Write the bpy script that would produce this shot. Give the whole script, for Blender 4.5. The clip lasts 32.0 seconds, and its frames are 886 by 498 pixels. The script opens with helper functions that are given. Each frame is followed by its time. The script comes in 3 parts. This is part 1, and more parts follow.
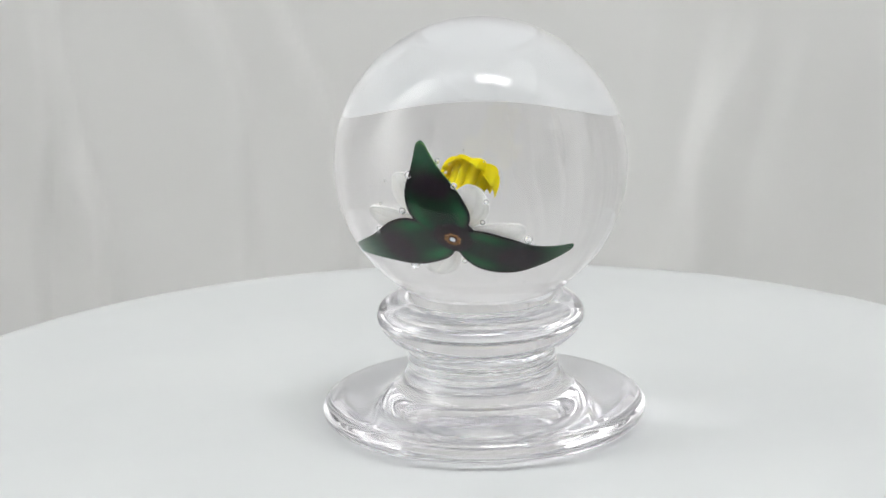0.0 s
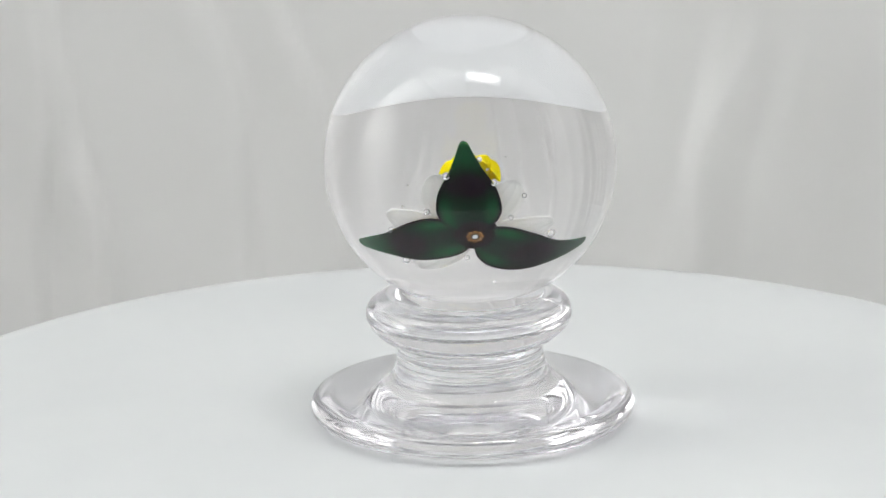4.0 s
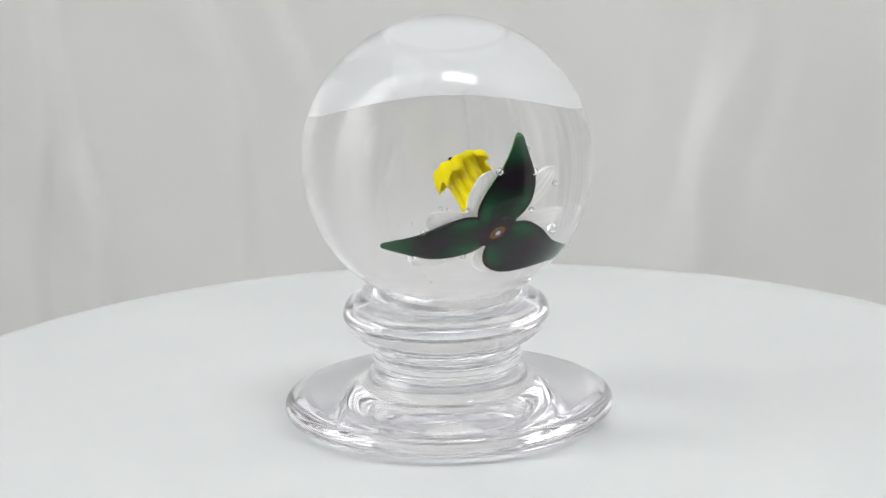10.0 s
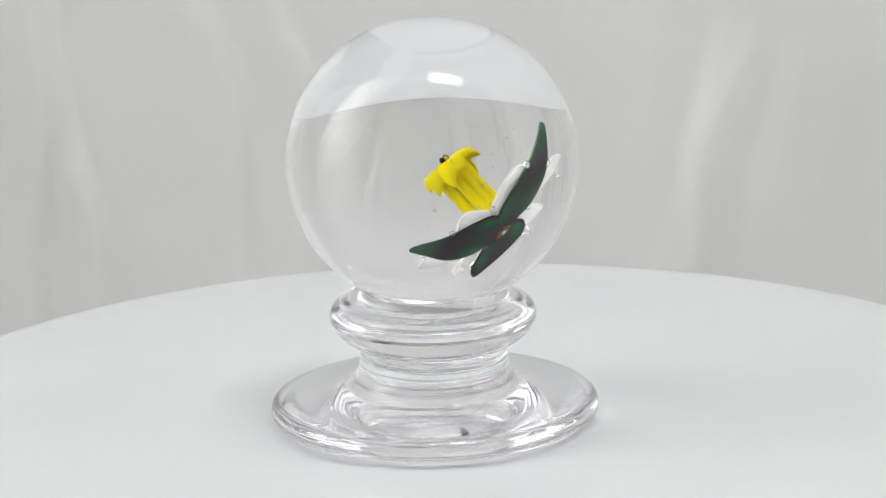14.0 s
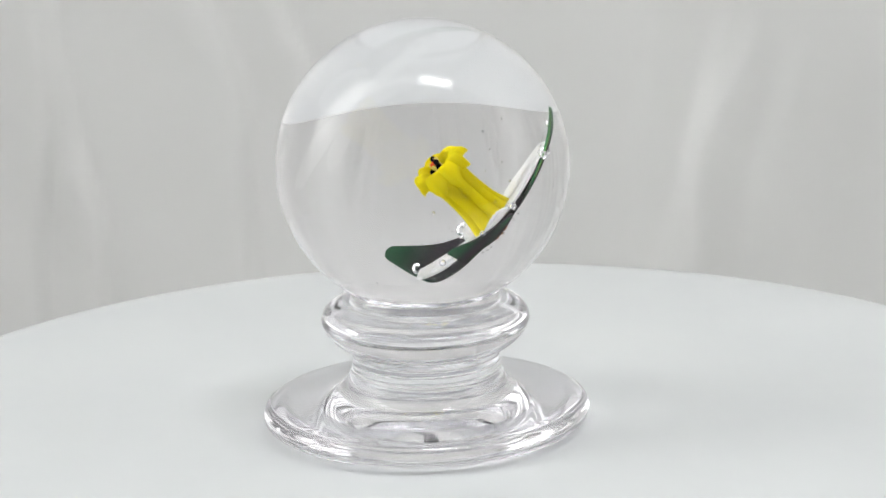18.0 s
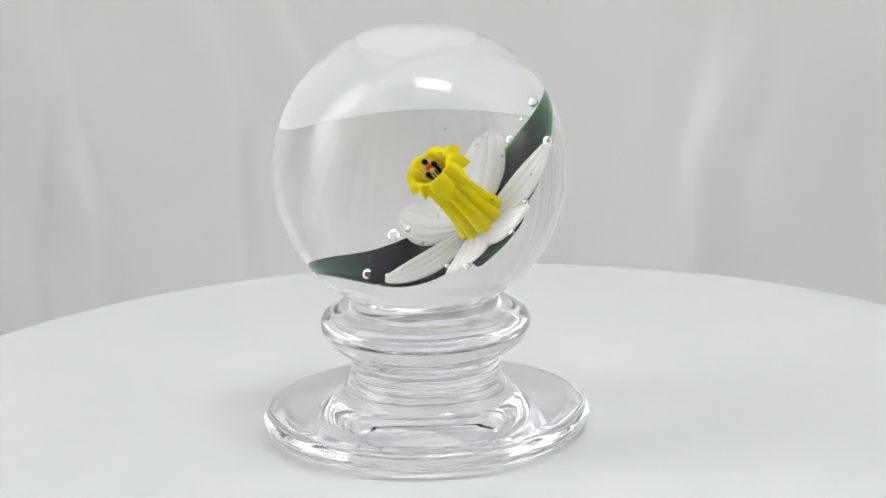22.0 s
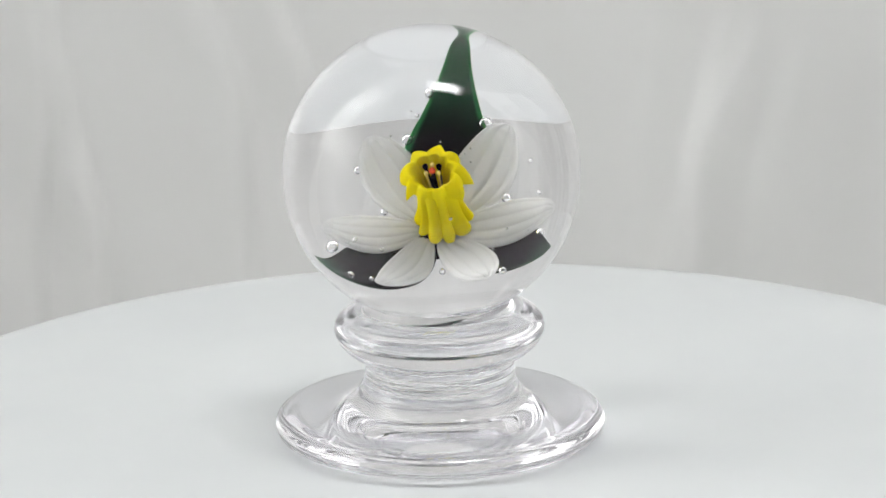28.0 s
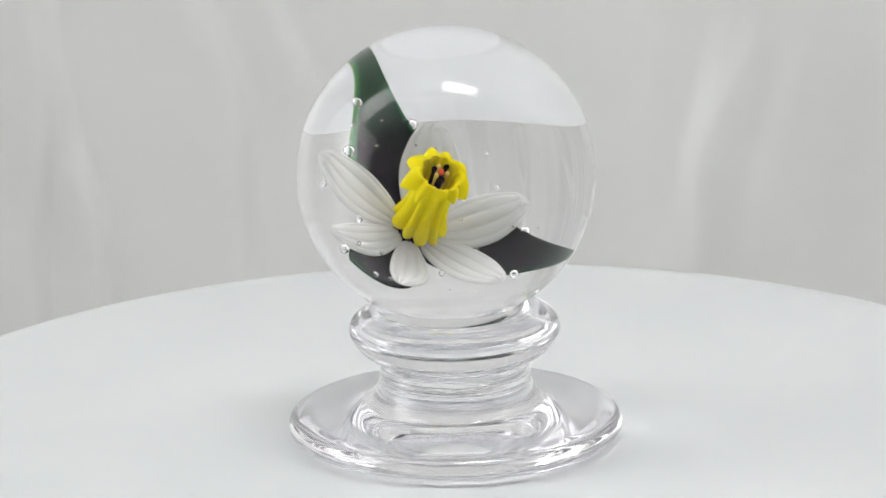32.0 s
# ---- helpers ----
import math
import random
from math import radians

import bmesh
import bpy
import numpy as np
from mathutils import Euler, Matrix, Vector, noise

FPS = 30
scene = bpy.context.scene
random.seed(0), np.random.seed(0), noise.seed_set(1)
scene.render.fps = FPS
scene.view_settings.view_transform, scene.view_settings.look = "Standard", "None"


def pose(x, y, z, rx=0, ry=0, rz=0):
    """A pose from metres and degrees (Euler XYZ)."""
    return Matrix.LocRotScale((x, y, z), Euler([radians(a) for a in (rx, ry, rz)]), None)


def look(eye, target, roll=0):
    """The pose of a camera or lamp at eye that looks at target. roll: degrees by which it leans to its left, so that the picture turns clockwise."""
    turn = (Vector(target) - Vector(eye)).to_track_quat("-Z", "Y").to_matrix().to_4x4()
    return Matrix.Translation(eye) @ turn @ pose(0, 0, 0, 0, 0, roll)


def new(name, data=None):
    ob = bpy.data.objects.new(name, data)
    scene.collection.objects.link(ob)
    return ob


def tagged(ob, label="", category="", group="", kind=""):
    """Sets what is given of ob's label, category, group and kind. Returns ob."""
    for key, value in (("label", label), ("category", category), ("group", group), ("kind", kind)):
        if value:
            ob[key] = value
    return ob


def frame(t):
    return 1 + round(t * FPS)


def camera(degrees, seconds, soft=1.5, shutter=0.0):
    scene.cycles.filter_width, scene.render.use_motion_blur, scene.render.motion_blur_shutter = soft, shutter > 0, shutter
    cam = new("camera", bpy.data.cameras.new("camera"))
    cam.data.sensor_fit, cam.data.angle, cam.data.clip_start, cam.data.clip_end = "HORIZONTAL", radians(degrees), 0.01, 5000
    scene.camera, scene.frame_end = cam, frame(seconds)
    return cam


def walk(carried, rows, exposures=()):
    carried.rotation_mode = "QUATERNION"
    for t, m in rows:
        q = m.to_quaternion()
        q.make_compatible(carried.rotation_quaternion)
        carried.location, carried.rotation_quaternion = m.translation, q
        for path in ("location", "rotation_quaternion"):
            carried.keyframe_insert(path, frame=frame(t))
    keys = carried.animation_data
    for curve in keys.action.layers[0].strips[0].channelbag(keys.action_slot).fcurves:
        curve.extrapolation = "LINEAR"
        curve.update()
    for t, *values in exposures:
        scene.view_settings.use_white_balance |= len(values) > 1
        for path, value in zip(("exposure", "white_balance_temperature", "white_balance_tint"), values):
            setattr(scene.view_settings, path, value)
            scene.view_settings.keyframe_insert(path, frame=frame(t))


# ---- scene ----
# ---- camera: still, a little above the turntable ----
EYE = Vector((0.0, -0.6781, 0.2229))
PITCH, YAW = 0.2496, 0.00695
AIM = EYE + Vector((-math.sin(YAW) * math.cos(PITCH), math.cos(YAW) * math.cos(PITCH), -math.sin(PITCH)))
cam = camera(19.57, 32.0, soft=1.6)
STAND = look(EYE, AIM, -1.363)
walk(cam, [(0, STAND), (32, STAND)], exposures=[(0, 0.0), (32, 0.0)])

# ---- light: a softbox over the table, and added unseen fill lamps whose light the white ceiling and side walls return; the camera's end of the room is coloured dark ----
scene.cycles.max_bounces = scene.cycles.transmission_bounces = 32  # thick crystal turns light back and forth
scene.cycles.glossy_bounces, scene.cycles.diffuse_bounces = 12, 6
scene.cycles.sample_clamp_indirect, scene.cycles.blur_glossy = 8.0, 0.1
world = bpy.data.worlds.new("room_air")
world.use_nodes = True
world.node_tree.nodes["Background"].inputs[0].default_value = (0.9, 0.95, 1.0, 1)
world.node_tree.nodes["Background"].inputs[1].default_value = 0.05
scene.world = world


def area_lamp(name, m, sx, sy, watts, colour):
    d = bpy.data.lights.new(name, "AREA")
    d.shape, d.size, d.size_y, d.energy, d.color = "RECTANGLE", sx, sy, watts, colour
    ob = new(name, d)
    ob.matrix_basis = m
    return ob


for step, (sx, sy, watts) in enumerate(((0.46, 0.19, 0.9), (0.38, 0.135, 1.6), (0.27, 0.08, 2.5))):  # brighter towards the middle of its diffuser
    area_lamp("softbox_light", pose(0.19, -0.20, 1.17 - 0.002 * step, 0, 0, -4), sx, sy, watts, (0.985, 1.0, 0.995))


# invented fill out of view: one pair aimed at the ceiling, one at the side walls
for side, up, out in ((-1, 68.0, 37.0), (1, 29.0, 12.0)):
    area_lamp("ceiling_fill_light", look((side * 1.60, -0.15, 0.58), (side * 1.65, -0.15, 1.7)), 0.9, 0.9, up, (0.99, 1.0, 0.995))
    area_lamp("wall_fill_light", look((side * 1.25, -0.60, 0.40), (side * 2.4, -0.60, 0.70)), 0.5, 0.5, out, (0.99, 1.0, 0.995))


# ---- materials ----
def material(name, colour, rough=0.5, **sockets):
    m = bpy.data.materials.new(name)
    m.use_nodes = True
    b = m.node_tree.nodes["Principled BSDF"]
    b.inputs["Base Color"].default_value = (*colour, 1)
    b.inputs["Roughness"].default_value = rough
    for key, value in sockets.items():
        b.inputs[key.replace("_", " ")].default_value = value
    return m


def node(m, kind, **values):
    n = m.node_tree.nodes.new(kind)
    for key, value in values.items():
        n.inputs[key.replace("_", " ")].default_value = value
    return n


def wire(m, a, out, b, into):
    m.node_tree.links.new(a.outputs[out], b.inputs[into])


def ramp(m, stops):
    n = m.node_tree.nodes.new("ShaderNodeValToRGB")
    e = n.color_ramp.elements
    while len(e) < len(stops):
        e.new(0.5)
    for k, (pos, c) in enumerate(stops):
        e[k].position, e[k].color = pos, (*c, 1)
    return n


def mottled(name, stops, scale, rough=0.5, bump=0.0, bump_scale=400.0, distance=0.0005, **sockets):
    """Two scales of noise in the colour, and a fine relief."""
    m = material(name, stops[0][1], rough, **sockets)
    b = m.node_tree.nodes["Principled BSDF"]
    co = m.node_tree.nodes.new("ShaderNodeTexCoord")
    n = node(m, "ShaderNodeTexNoise", Scale=scale, Detail=6.0, Roughness=0.6)
    wire(m, co, "Object", n, "Vector")
    r = ramp(m, stops)
    wire(m, n, "Fac", r, "Fac")
    wire(m, r, "Color", b, "Base Color")
    if bump:
        n2 = node(m, "ShaderNodeTexNoise", Scale=bump_scale, Detail=4.0)
        wire(m, co, "Object", n2, "Vector")
        bp = node(m, "ShaderNodeBump", Strength=bump, Distance=distance)
        wire(m, n2, "Fac", bp, "Height")
        wire(m, bp, "Normal", b, "Normal")
    return m


def glass_material(name, ior, rough=0.0):
    m = bpy.data.materials.new(name)
    m.use_nodes = True
    m.node_tree.nodes.clear()
    out = m.node_tree.nodes.new("ShaderNodeOutputMaterial")
    g = node(m, "ShaderNodeBsdfGlass", Roughness=rough, IOR=ior)
    g.inputs["Color"].default_value = (0.996, 0.993, 1.0, 1)
    wire(m, g, "BSDF", out, "Surface")
    return m


CRYSTAL = glass_material("crystal", 1.5)
TRAPPED_AIR = glass_material("trapped_air", 1 / 1.5)
PLATTER = mottled("white_laminate", [(0.3, (0.565, 0.58, 0.59)), (0.7, (0.595, 0.61, 0.615))], 14, 0.42, bump=0.06, bump_scale=900, distance=0.0002)
CLOTH = mottled("white_backdrop_cloth", [(0.3, (0.83, 0.825, 0.815)), (0.7, (0.87, 0.868, 0.858))], 5, 0.75, bump=0.12, bump_scale=700, distance=0.0004, Sheen_Weight=0.15)
WALL = mottled("wall_paint", [(0.3, (0.80, 0.80, 0.79)), (0.7, (0.84, 0.84, 0.83))], 3, 0.8, bump=0.1, bump_scale=120)
# camera end's dimness put into its colour, so the globe's reflections stay dark
DIM_END = mottled("dim_end_grey", [(0.3, (0.20, 0.20, 0.202)), (0.7, (0.24, 0.24, 0.242))], 3, 0.8, bump=0.1, bump_scale=120)
FLOOR = mottled("pale_floor", [(0.3, (0.68, 0.675, 0.67)), (0.7, (0.74, 0.735, 0.73))], 4, 0.6)
BENCH = mottled("bench_board", [(0.3, (0.63, 0.63, 0.625)), (0.7, (0.68, 0.68, 0.675))], 6, 0.5)
PLINTH = material("white_plastic", (0.7, 0.7, 0.7), 0.4)
PETAL = mottled("white_opal_glass", [(0.3, (0.90, 0.90, 0.89)), (0.7, (0.94, 0.94, 0.93))], 260, 0.5)
YELLOW = mottled("yellow_opaque_glass", [(0.3, (0.93, 0.78, 0.006)), (0.7, (0.95, 0.84, 0.014))], 220, 0.5)
BLACK = material("black_glass", (0.012, 0.006, 0.012), 0.4)
RED = material("orange_red_glass", (0.75, 0.10, 0.03), 0.4)
PALE = material("pale_yellow_glass", (0.80, 0.66, 0.16), 0.4)
AUBERGINE = mottled("aubergine_glass", [(0.35, (0.004, 0.0015, 0.004)), (0.7, (0.012, 0.004, 0.009))], 300, 0.4)
AMBER = material("amber_cane_glass", (0.42, 0.19, 0.06), 0.4)
CANE_WHITE = material("white_cane_glass", (0.75, 0.77, 0.82), 0.4)


def leaf_material():
    """Green glass, lighter at the rim and the tip, aubergine near the root of the inner face."""
    m = material("green_leaf_glass", (0.01, 0.06, 0.02), 0.4)
    b = m.node_tree.nodes["Principled BSDF"]
    at = m.node_tree.nodes.new("ShaderNodeAttribute")
    at.attribute_name = "tone"
    co = m.node_tree.nodes.new("ShaderNodeTexCoord")
    n = node(m, "ShaderNodeTexNoise", Scale=170.0, Detail=5.0)
    wire(m, co, "Object", n, "Vector")
    add = m.node_tree.nodes.new("ShaderNodeMath")
    add.operation = "MULTIPLY_ADD"
    wire(m, n, "Fac", add, 0)
    add.inputs[1].default_value = 0.22
    wire(m, at, "Fac", add, 2)
    r = ramp(m, [(0.11, (0.006, 0.002, 0.007)), (0.30, (0.004, 0.022, 0.011)), (0.60, (0.014, 0.088, 0.036)), (0.84, (0.030, 0.21, 0.072)), (1.0, (0.14, 0.32, 0.08))])
    wire(m, add, "Value", r, "Fac")
    wire(m, r, "Color", b, "Base Color")
    return m




def opal_petal(m):
    """White threads of opal glass: they let light through, and the crystal between them and at the rim shows what lies behind."""
    nt = m.node_tree
    b = nt.nodes["Principled BSDF"]
    at = nt.nodes.new("ShaderNodeAttribute")
    at.attribute_name = "tone"
    diffuse, clear = nt.nodes.new("ShaderNodeBsdfTranslucent"), nt.nodes.new("ShaderNodeBsdfTransparent")
    diffuse.inputs["Color"].default_value = (0.97, 0.97, 0.965, 1)
    body, both = nt.nodes.new("ShaderNodeMixShader"), nt.nodes.new("ShaderNodeMixShader")
    body.inputs[0].default_value = 0.52
    nt.links.new(b.outputs[0], body.inputs[1])
    nt.links.new(diffuse.outputs[0], body.inputs[2])
    nt.links.new(at.outputs["Fac"], both.inputs[0])
    nt.links.new(clear.outputs[0], both.inputs[1])
    nt.links.new(body.outputs[0], both.inputs[2])
    nt.links.new(both.outputs[0], nt.nodes["Material Output"].inputs["Surface"])


opal_petal(PETAL)
LEAF = leaf_material()
for cased, share in ((LEAF, 0.10), (YELLOW, 0.20)):  # thin coloured glass lets some light through
    nt = cased.node_tree
    b = nt.nodes["Principled BSDF"]
    tr = nt.nodes.new("ShaderNodeBsdfTranslucent")
    if b.inputs["Base Color"].is_linked:
        nt.links.new(b.inputs["Base Color"].links[0].from_socket, tr.inputs["Color"])
    mix = nt.nodes.new("ShaderNodeMixShader")
    mix.inputs[0].default_value = share
    nt.links.new(b.outputs[0], mix.inputs[1])
    nt.links.new(tr.outputs[0], mix.inputs[2])
    nt.links.new(mix.outputs[0], nt.nodes["Material Output"].inputs["Surface"])
for cased in (LEAF, PETAL, YELLOW, BLACK, RED, PALE, AUBERGINE, AMBER, CANE_WHITE):  # fused into the crystal: no gloss of their own
    cased.node_tree.nodes["Principled BSDF"].inputs["Specular IOR Level"].default_value = 0.0


# ---- mesh helpers ----
def mesh_of(name, verts, faces, smooth=True):
    me = bpy.data.meshes.new(name)
    me.from_pydata([tuple(v) for v in verts], [], faces)
    me.validate()
    me.update()
    if smooth:
        me.polygons.foreach_set("use_smooth", [True] * len(me.polygons))
    return me


def mesh_part(name, me, mat, parent=None, label="", m=None):
    ob = new(name, me)
    if mat:
        me.materials.append(mat)
    if m is not None:
        ob.matrix_basis = m
    if parent:
        ob.parent = parent
    return tagged(ob, label)


def part(name, bm, mat, parent=None, label="", m=None, smooth=False):
    me = bpy.data.meshes.new(name)
    bm.to_mesh(me)
    bm.free()
    if smooth:
        me.polygons.foreach_set("use_smooth", [True] * len(me.polygons))
    return mesh_part(name, me, mat, parent, label, m)


def box(sx, sy, sz, bevel=0.0):
    bm = bmesh.new()
    bmesh.ops.create_cube(bm, size=1.0, matrix=Matrix.Diagonal((sx, sy, sz, 1)))
    if bevel:
        bmesh.ops.bevel(bm, geom=bm.edges[:], offset=bevel, segments=2, affect="EDGES", profile=0.5)
    return bm


def curve_through(points, steps):
    """Catmull-Rom through the given points, steps pieces to each span."""
    P = [np.array(q, float) for q in points]
    P = [2 * P[0] - P[1]] + P + [2 * P[-1] - P[-2]]
    out = []
    for i in range(1, len(P) - 2):
        for k in range(steps):
            s = k / steps
            a, b, c, d = P[i - 1], P[i], P[i + 1], P[i + 2]
            out.append(0.5 * (2 * b + (c - a) * s + (2 * a - 5 * b + 4 * c - d) * s * s + (3 * b - a - 3 * c + d) * s ** 3))
    out.append(P[-2])
    return out


def lathe(name, profile, turns=160, shape=None):
    """A turned shell from (radius, height) pairs in millimetres; ends with radius 0 close to a pole."""
    verts, faces, rings = [], [], []
    for r, z in profile:
        if r < 1e-6:
            rings.append([len(verts)])
            verts.append((0, 0, z / 1000))
            continue
        ring = []
        for k in range(turns):
            a = 2 * math.pi * k / turns
            q = r / 1000 * (shape(a, r) if shape else 1)
            ring.append(len(verts))
            verts.append((q * math.cos(a), q * math.sin(a), z / 1000))
        rings.append(ring)
    for lo, hi in zip(rings, rings[1:]):
        for k in range(turns):
            j = (k + 1) % turns
            if len(lo) == 1:
                faces.append((lo[0], hi[j], hi[k]))
            elif len(hi) == 1:
                faces.append((lo[k], lo[j], hi[0]))
            else:
                faces.append((lo[k], lo[j], hi[j], hi[k]))
    return mesh_of(name, verts, faces)


def along(knots, s):
    xs, ys = zip(*knots)
    n = len(xs)
    if s <= xs[0]:
        return ys[0]
    for i in range(n - 1):
        if s <= xs[i + 1]:
            m0 = (ys[i + 1] - ys[max(i - 1, 0)]) / (xs[i + 1] - xs[max(i - 1, 0)])
            m1 = (ys[min(i + 2, n - 1)] - ys[i]) / (xs[min(i + 2, n - 1)] - xs[i])
            h = xs[i + 1] - xs[i]
            q = (s - xs[i]) / h
            return ((2 * q ** 3 - 3 * q * q + 1) * ys[i] + (q ** 3 - 2 * q * q + q) * h * m0 + (-2 * q ** 3 + 3 * q * q) * ys[i + 1] + (q ** 3 - q * q) * h * m1)
    return ys[-1]


# ---- the room ----
FLOOR_Z, CEIL_Z, HALF, SIDE_X = -0.90, 1.70, 1.70, 2.40
BENCH_Z = -0.14


def slab(name, sx, sy, sz, at, mat, label, category, kind="structure"):
    return tagged(part(name, box(sx, sy, sz), mat, m=pose(*at)), label, category, kind=kind)


slab("floor", 2 * SIDE_X + 0.2, 2 * HALF + 0.2, 0.1, (0, 0, FLOOR_Z - 0.05), FLOOR, "plain pale floor of the small studio room", "floor")
HIGH = CEIL_Z - FLOOR_Z
MID_Z, DARK_Y = FLOOR_Z + HIGH / 2, -1.30  # south of this line the dimness of the room end is put into the wall colour
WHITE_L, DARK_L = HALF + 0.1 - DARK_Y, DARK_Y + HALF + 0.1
CEIL_Y = -0.32  # and the ceiling is coloured dark from above the camera's side of the table, against haze on the globe
slab("ceiling", 2 * SIDE_X + 0.2, HALF + 0.1 - CEIL_Y, 0.1, (0, (CEIL_Y + HALF + 0.1) / 2, CEIL_Z + 0.05), WALL, "plain white painted ceiling over the table", "ceiling")
slab("ceiling_south", 2 * SIDE_X + 0.2, CEIL_Y + HALF + 0.1, 0.1, (0, (CEIL_Y - HALF - 0.1) / 2, CEIL_Z + 0.05), DIM_END, "plain ceiling coloured dark grey for the dim room end", "ceiling")
slab("wall_north", 2 * SIDE_X, 0.1, HIGH, (0, HALF + 0.05, MID_Z), WALL, "plain off-white painted room wall", "wall")
slab("wall_south", 2 * SIDE_X, 0.1, HIGH, (0, -HALF - 0.05, MID_Z), DIM_END, "plain room wall coloured dark grey for the dim room end", "wall")
for side, name in ((1, "wall_east"), (-1, "wall_west")):
    slab(name, 0.1, WHITE_L, HIGH, (side * (SIDE_X + 0.05), DARK_Y + WHITE_L / 2, MID_Z), WALL, "plain off-white painted side wall", "wall")
    slab(name + "_south", 0.1, DARK_L, HIGH, (side * (SIDE_X + 0.05), DARK_Y - DARK_L / 2, MID_Z), DIM_END, "plain side wall coloured dark grey for the dim room end", "wall")


def stand():
    top = new("display_stand")
    tagged(top, "small pale square stand under the white turntable", "stand")
    part("stand_top", box(0.22, 0.22, 0.025, 0.003), BENCH, top, m=pose(0, 0, BENCH_Z - 0.0125))
    for sx in (-1, 1):
        for sy in (-1, 1):
            h = BENCH_Z - 0.025 - FLOOR_Z
            part("leg", box(0.035, 0.035, h, 0.003), BENCH, top, m=pose(sx * 0.085, sy * 0.085, FLOOR_Z + h / 2))


stand()

# ---- backdrop: one hanging white cloth that bends round the table ----
FOLDS = [  # a crest along the cloth: (height, sideways) from the bottom up in metres, width, depth
    ([(-0.60, -0.205), (-0.16, -0.186), (-0.10, -0.179), (-0.066, -0.184), (-0.03, -0.199), (0.03, -0.206), (0.5, -0.24)], 0.009, 0.0042),
    ([(-0.60, -0.186), (-0.07, -0.179), (-0.042, -0.187), (-0.01, -0.192), (0.03, -0.197), (0.5, -0.235)], 0.0055, 0.0052),
    ([(-0.60, -0.226), (-0.08, -0.209), (-0.035, -0.203), (-0.01, -0.197), (0.03, -0.199), (0.5, -0.21)], 0.006, 0.0052),
    ([(-0.60, -0.10), (-0.12, -0.108), (-0.05, -0.109), (-0.015, -0.109), (0.01, -0.114), (0.03, -0.125), (0.5, -0.24)], 0.011, 0.0062),
    ([(-0.60, -0.04), (-0.05, -0.060), (-0.013, -0.069), (0.008, -0.079), (0.03, -0.089), (0.5, -0.20)], 0.008, 0.0062),
    ([(-0.60, -0.02), (0.03, 0.00), (0.5, 0.02)], 0.05, 0.006),
    ([(-0.60, 0.06), (-0.09, 0.088), (0.0, 0.098), (0.5, 0.15)], 0.016, 0.0030),
    ([(-0.60, 0.09), (-0.10, 0.107), (-0.045, 0.121), (-0.025, 0.127), (0.0, 0.145), (0.03, 0.152), (0.5, 0.24)], 0.016, 0.0050),
    ([(-0.60, 0.10), (-0.05, 0.119), (0.008, 0.128), (0.03, 0.138), (0.5, 0.21)], 0.009, 0.0036),
    ([(-0.60, 0.14), (-0.08, 0.152), (0.0, 0.172), (0.03, 0.18), (0.5, 0.27)], 0.02, 0.0032),
]


def crest(knots, z):
    zs, xs = zip(*knots)
    return sum(w * float(np.interp(z + dz, zs, xs)) for dz, w in ((-0.012, 0.25), (0.0, 0.5), (0.012, 0.25)))


